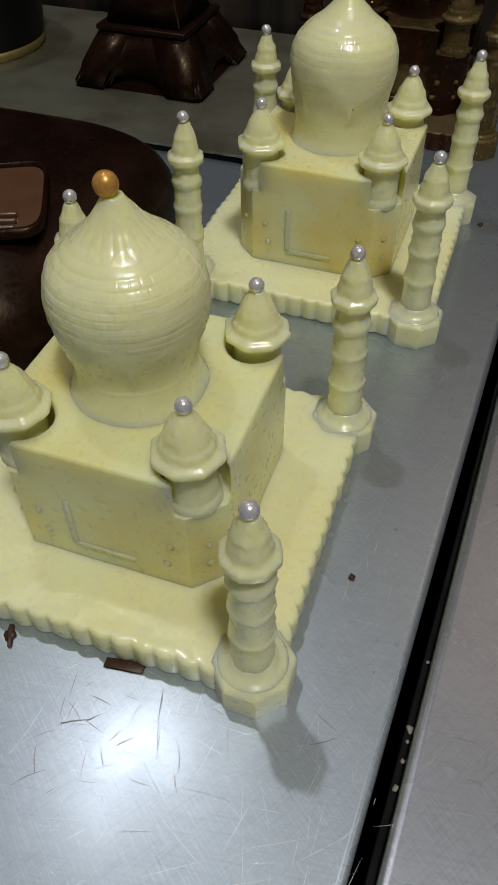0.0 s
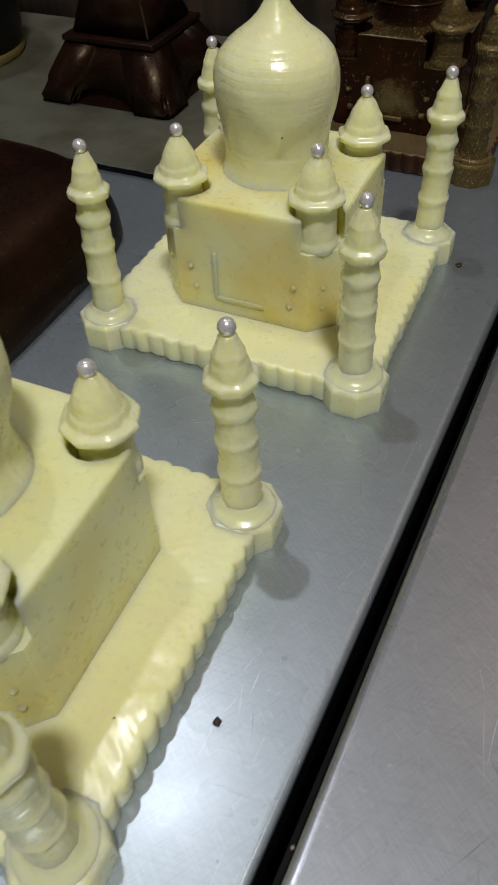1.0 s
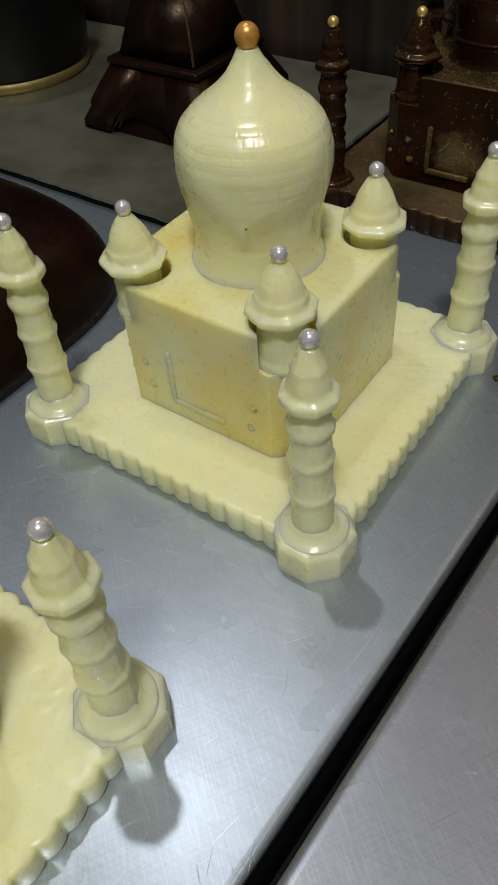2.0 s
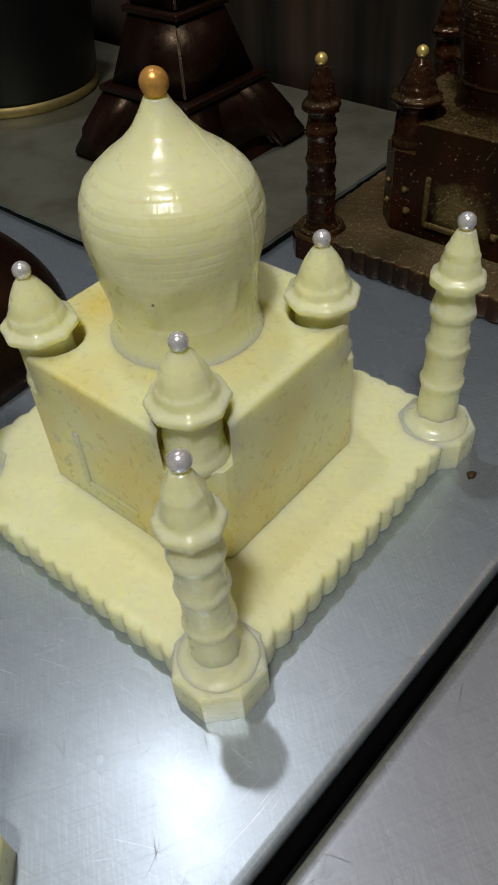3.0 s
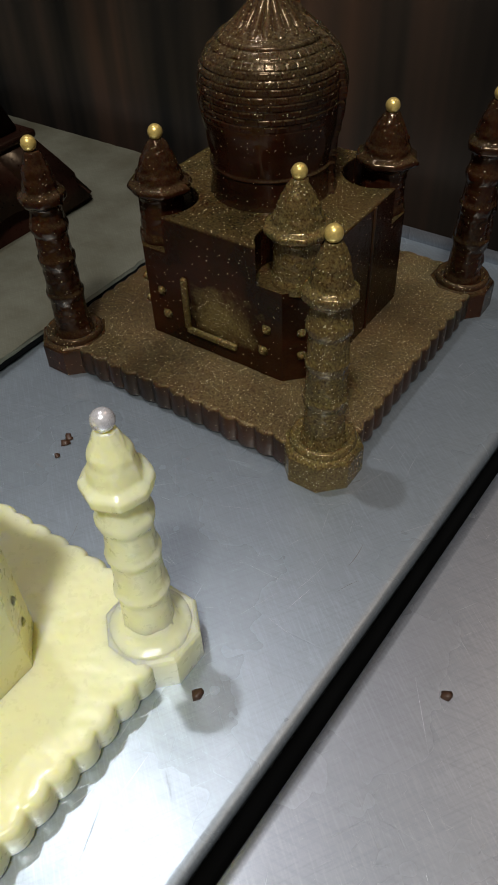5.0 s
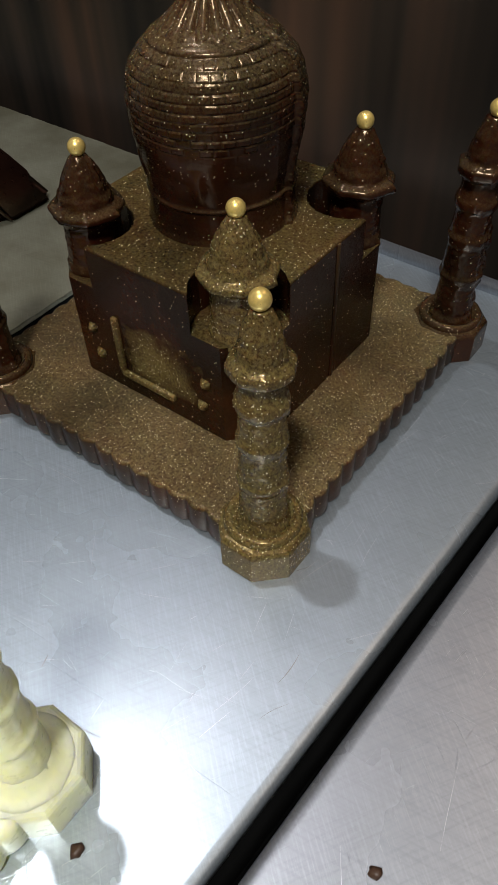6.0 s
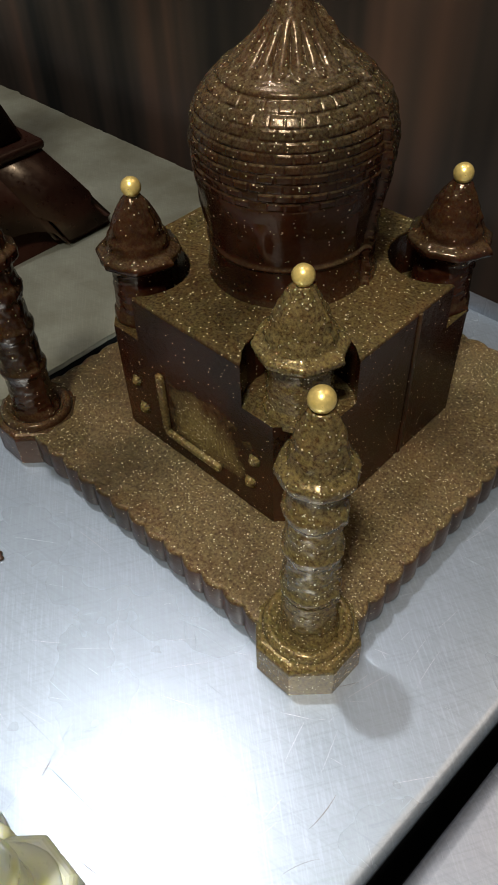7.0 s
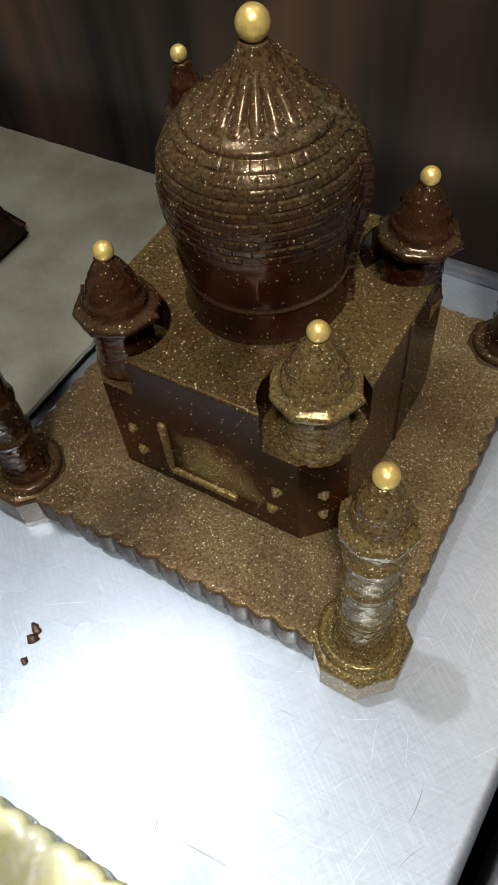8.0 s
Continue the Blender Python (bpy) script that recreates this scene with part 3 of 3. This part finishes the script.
        part("sugar_pearl", ball(0.00225, (rnd.uniform(-3e-4, 3e-4), rnd.uniform(-3e-4, 3e-4), 0.0761), 0.015), pearl_mat, kiosk, words[0])
    return top


palace(WHITE, SILVER, GOLDBALL, pose(-0.0118, -0.1686, 0, 0, 0, 0.46),
       [(-0.6, -0.5), (-1.6, 0.1), (1.8, 2.2), (0.0, 0.0), (-1.2, -0.6), (0.0, -0.1), (0.0, 0.0), (0.0, 0.0), (-2.1, -1.1)], 0.42, 0.0095, WHITE_WALL,
       "glossy pale white chocolate domed palace with silver pearls", 11, ("silver sugar pearl", "orange gold sugar ball"), neck=0.10)
palace(IVORY, SILVER, GOLDBALL, pose(0, 0, 0),
       [(-1.4, -0.6), (-0.3, 0.3), (0.9, 0.3), (1.1, 0.9), (-0.7, 0.0), (-0.2, -1.0), (0.0, 0.0), (0.3, -1.9), (0.3, 0.0)], 0.27, 0.0095, IVORY_WALL,
       "ivory white chocolate domed palace with amber translucent patches", 23, ("silver sugar pearl", "orange gold sugar ball"))
palace(DUSTED, GILT, GILT, pose(0.0026, 0.1751, 0),
       [(-0.4, 1.5), (1.3, 0.6), (-2.6, -1.9), (-0.4, 0.2), (0.4, -0.3), (1.4, 0.8), (0.0, 0.0), (1.3, 0.6), (0.0, 0.2)], 1.0, 0.0124, DUST_GLOW,
       "dark chocolate domed palace sprinkled with gold dust", 37, ("pale gold sugar pearl", "pale gold sugar ball"), DUST_SHEEN, LIGHTLY)


# ---- the tower, the pot and the loaf-shaped mould behind ----
def chocolate_tower():
    top = new("chocolate_tower")
    top.matrix_world = pose(-0.159, 0.164, 0.0055)
    tagged(top, "dark chocolate lattice tower model with four arched legs", "chocolate model")
    levels = [(0.0, 0.046), (0.010, 0.0405), (0.020, 0.0350), (0.031, 0.0285)]
    for sx, sy in CORNERS:
        bm = bmesh.new()
        rings = []
        for z, h in levels:
            w = 0.026 - 0.005 * (z / 0.031)
            w = min(w, h)
            a, b = h, h - w
            rings.append([bm.verts.new((sx * x, sy * y, z)) for x, y in ((a, a), (b, a), (b, b), (a, b))])
        for lo, hi in zip(rings, rings[1:]):
            for i in range(4):
                bm.faces.new((lo[i], lo[(i + 1) % 4], hi[(i + 1) % 4], hi[i]))
        bm.faces.new(rings[0])
        bm.faces.new(rings[-1])
        toes = [e for e in bm.edges if all(v.co.z < 0.005 for v in e.verts)] + [e for e in bm.edges if any(v.co.z < 0.002 for v in e.verts) and abs(e.verts[0].co.z - e.verts[1].co.z) > 0.005]
        bmesh.ops.bevel(bm, geom=toes, offset=0.0032, segments=4, affect="EDGES")
        part("leg", bm, DARK, top)
    for k in range(4):
        # the web between two legs, arched below
        bm = bmesh.new()
        front, back = [], []
        n = 14
        for i in range(n + 1):
            s = -1 + 2 * i / n
            zb = 0.010 * math.sqrt(max(0.0, 1 - s * s)) + 0.001
            hb = np.interp(zb, [0.0, 0.010, 0.020, 0.031], [0.046, 0.0405, 0.0350, 0.0285])
            for z, h, x in ((zb, hb, s * 0.022), (0.031, 0.0285, s * 0.010)):
                front.append(bm.verts.new((x, -h + 0.0006, z)))
                back.append(bm.verts.new((x, -h + 0.007, z)))
        for i in range(n):
            a, b, c, d = 2 * i, 2 * i + 1, 2 * i + 3, 2 * i + 2
            bm.faces.new((front[a], front[b], front[c], front[d]))
            bm.faces.new((back[d], back[c], back[b], back[a]))
            bm.faces.new((front[a], front[d], back[d], back[a]))
            bm.faces.new((front[b], back[b], back[c], front[c]))
        part("arch", bm, DARK, top, place=pose(0, 0, 0, 0, 0, 90 * k))
    core = lathe([(0.0, 0.056), (0.010, 0.050), (0.020, 0.043), (0.031, 0.034)], 4)
    part("core", core, DARK, top, place=pose(0, 0, 0, 0, 0, 45), smooth=False)
    part("platform", box(0.060, 0.060, 0.0035, (0, 0, 0.0325), 0.0012), DARK, top)
    for z0, h0, z1, h1 in ((0.034, 0.0255, 0.0645, 0.0165), (0.0675, 0.0155, 0.160, 0.0060)):
        bm = bmesh.new()
        lo = [bm.verts.new((sx * h0, sy * h0, z0)) for sx, sy in CORNERS]
        hi = [bm.verts.new((sx * h1, sy * h1, z1)) for sx, sy in CORNERS]
        for i in range(4):
            bm.faces.new((lo[i], lo[(i + 1) % 4], hi[(i + 1) % 4], hi[i]))
        bm.faces.new(lo)
        bm.faces.new(hi)
        bmesh.ops.bevel(bm, geom=bm.edges[:], offset=0.0012, segments=2, affect="EDGES")
        part("shaft", bm, DARK, top)
    part("platform", box(0.036, 0.036, 0.0035, (0, 0, 0.066), 0.0012), DARK, top)
    return top


chocolate_tower()


def pot():
    top = new("cooking_pot")
    top.matrix_world = pose(-0.306, 0.166, 0.0055)
    tagged(top, "black enamelled round pot with a brassy bottom rim", "pot")
    part("pot_wall", lathe([(0.004, 0.046), (0.010, 0.049), (0.05, 0.053), (0.12, 0.056), (0.122, 0.054), (0.05, 0.050), (0.012, 0.046)], 64), ENAMEL, top)
    part("bottom_rim", lathe([(0.0, 0.0455), (0.0005, 0.0475), (0.003, 0.0488), (0.006, 0.0482), (0.007, 0.046)], 64), BRASS, top)
    return top


pot()


def loaf():
    top = new("chocolate_mould")
    top.matrix_world = pose(-0.175, -0.055, 0)
    tagged(top, "glossy dark chocolate moulded block with rounded edges", "chocolate block")
    bm = bmesh.new()
    nu, nv = 64, 20
    rings = []
    for j in range(nv + 1):
        t = math.pi / 2 * j / nv
        ring = []
        for i in range(nu):
            a = 2 * math.pi * i / nu
            e = 0.45
            ca, sa = math.cos(a), math.sin(a)
            rr = math.cos(t) ** 0.45
            x = 0.098 * rr * math.copysign(abs(ca) ** e, ca)
            y = 0.092 * rr * math.copysign(abs(sa) ** e, sa)
            ring.append(bm.verts.new((x, y, 0.042 * math.sin(t) ** 0.8)))
        rings.append(ring)
    for lo, hi in zip(rings, rings[1:]):
        for i in range(nu):
            bm.faces.new((lo[i], lo[(i + 1) % nu], hi[(i + 1) % nu], hi[i]))
    bmesh.ops.remove_doubles(bm, verts=bm.verts, dist=1e-5)
    bm.faces.new(list(reversed(rings[0])))
    part("block", bm, DARK, top)
    outer = [(0.016 * math.copysign(abs(math.cos(a)) ** 0.4, math.cos(a)), 0.030 * math.copysign(abs(math.sin(a)) ** 0.4, math.sin(a)))
             for a in [2 * math.pi * (i + 0.5) / 40 for i in range(40)]]
    bm = bmesh.new()
    rings = [[bm.verts.new((x * k, y * k, z)) for x, y in outer] for k, z in ((1.0, 0.0), (0.99, 0.003), (0.93, 0.0034), (0.90, 0.003), (0.89, 0.0))]
    for lo, hi in zip(rings, rings[1:]):
        for i in range(40):
            bm.faces.new((lo[i], lo[(i + 1) % 40], hi[(i + 1) % 40], hi[i]))
    part("window_frame", bm, DARK, top, place=pose(0.055, -0.018, 0.0412, 0, 0, 28))
    panel = prism([(x * 0.9, y * 0.9) for x, y in outer], -0.002, 0.0016, 0.0012)
    part("panel", panel, SHEEN_BROWN, top, "raised panel with a brown sheen painted in", place=pose(0.055, -0.018, 0.0412, 0, 0, 28))
    for k in range(3):
        part("grille_bar", box(0.020, 0.0022, 0.0026, (0, 0, 0), 0.0008), SHEEN_BROWN, top, place=pose(0.058 + 0.0022 * k, -0.034 - 0.0045 * k, 0.0436, 0, 0, 24))
    return top


loaf()


# ---- crumbs and scraps ----
def crumb(x, y, z, r, mat, seed, label):
    ob = part("crumb", crumb_mesh("crumb", r, mat, seed), mat, place=pose(x, y, z + 0.0003, 0, 0, seed * 47))
    tagged(ob, label, "crumb", "crumbs on the worktop")


for i, (x, y, r) in enumerate([(0.0567, -0.1772, 0.0011), (0.0663, 0.0454, 0.0014), (-0.0328, -0.230, 0.0016), (-0.0196, 0.0890, 0.0013),
                               (-0.0205, 0.0914, 0.0015), (-0.0179, 0.0836, 0.0009)]):
    crumb(x, y, 0, r, CRUMB_M, i + 1, "small brown chocolate crumb on the steel worktop")
crumb(0.1146, 0.0765, 0.001, 0.0012, CRUMB_M, 9, "small brown chocolate crumb on the steel worktop")
for i, (y, z) in enumerate([(-0.2256, -0.0040), (-0.2166, -0.0040), (-0.2200, -0.0041), (-0.1953, -0.0041), (-0.2330, -0.0040)]):
    crumb(slot_x(y) + 0.0053, y, z, (0.0007, 0.0011, 0.0005, 0.0006, 0.0009)[i], PALE_CRUMB, i + 20, "pale crumb caught in the dark slot between worktops")


def scrap(sx, sy, sz, place, mat, label):
    bm = box(sx, sy, sz, (0, 0, sz / 2), sz * 0.3, 1)
    bmesh.ops.subdivide_edges(bm, edges=bm.edges[:], cuts=2)
    for v in bm.verts:
        v.co += Vector((0.0006, 0.0006, 0)) * noise.noise(v.co * 500 + Vector((sx * 900, 0, 0)))
    tagged(part("scrap", bm, mat, place=place), label, "scrap", "scraps on the worktop")


scrap(0.0115, 0.0030, 0.0007, pose(0.0032, -0.2272, 0.0001, 0, 0, 8), CRUMB_M, "thin brown scrap poking from under the model")
scrap(0.0075, 0.0014, 0.0010, pose(-0.0325, -0.2300, 0.0001, 0, 0, -63), CRUMB_M, "brown chocolate splinter on the steel worktop")


def scuffs():
    """Dark curved scuffs, thin as hairs, worn into the steel."""
    rnd = random.Random(5)
    bm = bmesh.new()
    for cx, cy, n, spread in ((0.005, -0.248, 40, 0.012), (0.045, -0.235, 6, 0.02), (0.03, -0.095, 5, 0.03), (0.02, 0.075, 5, 0.03), (0.075, 0.10, 4, 0.02)):
        for _ in range(n):
            x, y = cx + rnd.gauss(0, spread), cy + rnd.gauss(0, spread * 0.5)
            a, bend, length, w = rnd.uniform(0, 6.3), rnd.uniform(-60, 60), rnd.uniform(0.003, 0.010), rnd.uniform(0.00004, 0.00016)
            rows = []
            for k in range(9):
                wide = w * math.sin(math.pi * (k + 0.5) / 9)
                rows.append([bm.verts.new((x - q * wide * math.sin(a), y + q * wide * math.cos(a), 0.00006)) for q in (-1, 1)])
                x, y = x + length / 8 * math.cos(a), y + length / 8 * math.sin(a)
                a += bend * length / 8
            for p, q in zip(rows, rows[1:]):
                bm.faces.new((p[0], q[0], q[1], p[1]))
    ob = part("scuff_marks", bm, SCUFF)
    tagged(ob, "dark hair-thin scuffs worn into the steel worktop", "scuffs", kind="stuff")


def scratches(name, top, boxes, seed, label):
    """Straight hairline scratches whose rough floors scatter light."""
    rnd = random.Random(seed)
    bm = bmesh.new()
    for x0, x1, y0, y1, n, turn, spread, longest in boxes:
        for _ in range(n):
            x, y = rnd.uniform(x0, x1), rnd.uniform(y0, y1)
            a = radians(rnd.gauss(turn, spread))
            length, w = longest * rnd.uniform(0.15, 1.0) ** 1.6, rnd.uniform(0.000012, 0.00005)
            bow = rnd.gauss(0, 0.012) * length
            rows = []
            for k in range(5):
                t = k / 4
                side = bow * 4 * t * (1 - t)
                px = x + length * (t - 0.5) * math.cos(a) - side * math.sin(a)
                py = y + length * (t - 0.5) * math.sin(a) + side * math.cos(a)
                wide = w * (0.15 + math.sin(math.pi * t))
                rows.append([bm.verts.new((px - q * wide * math.sin(a), py + q * wide * math.cos(a), top + 0.00005)) for q in (-1, 1)])
            for p, q in zip(rows, rows[1:]):
                bm.faces.new((p[0], q[0], q[1], p[1]))
    tagged(part(name, bm, SCRATCH), label, "scratches", kind="stuff")


scuffs()
scratches("scratch_marks", 0.0, [(-0.07, 0.075, -0.30, -0.225, 170, 60, 40, 0.022), (-0.06, 0.072, -0.11, -0.058, 70, 20, 25, 0.014),
                                 (0.055, 0.079, -0.30, 0.24, 150, 84, 10, 0.014), (-0.06, 0.075, 0.058, 0.118, 55, 25, 30, 0.014),
                                 (0.062, 0.09, 0.06, 0.24, 18, 30, 30, 0.012)], 8, "fine bright scratches worn into the steel worktop")
scratches("scratch_marks", 0.001, [(0.11, 0.30, -0.30, 0.24, 190, 100, 22, 0.022)], 9, "fine bright scratches on the side worktop")
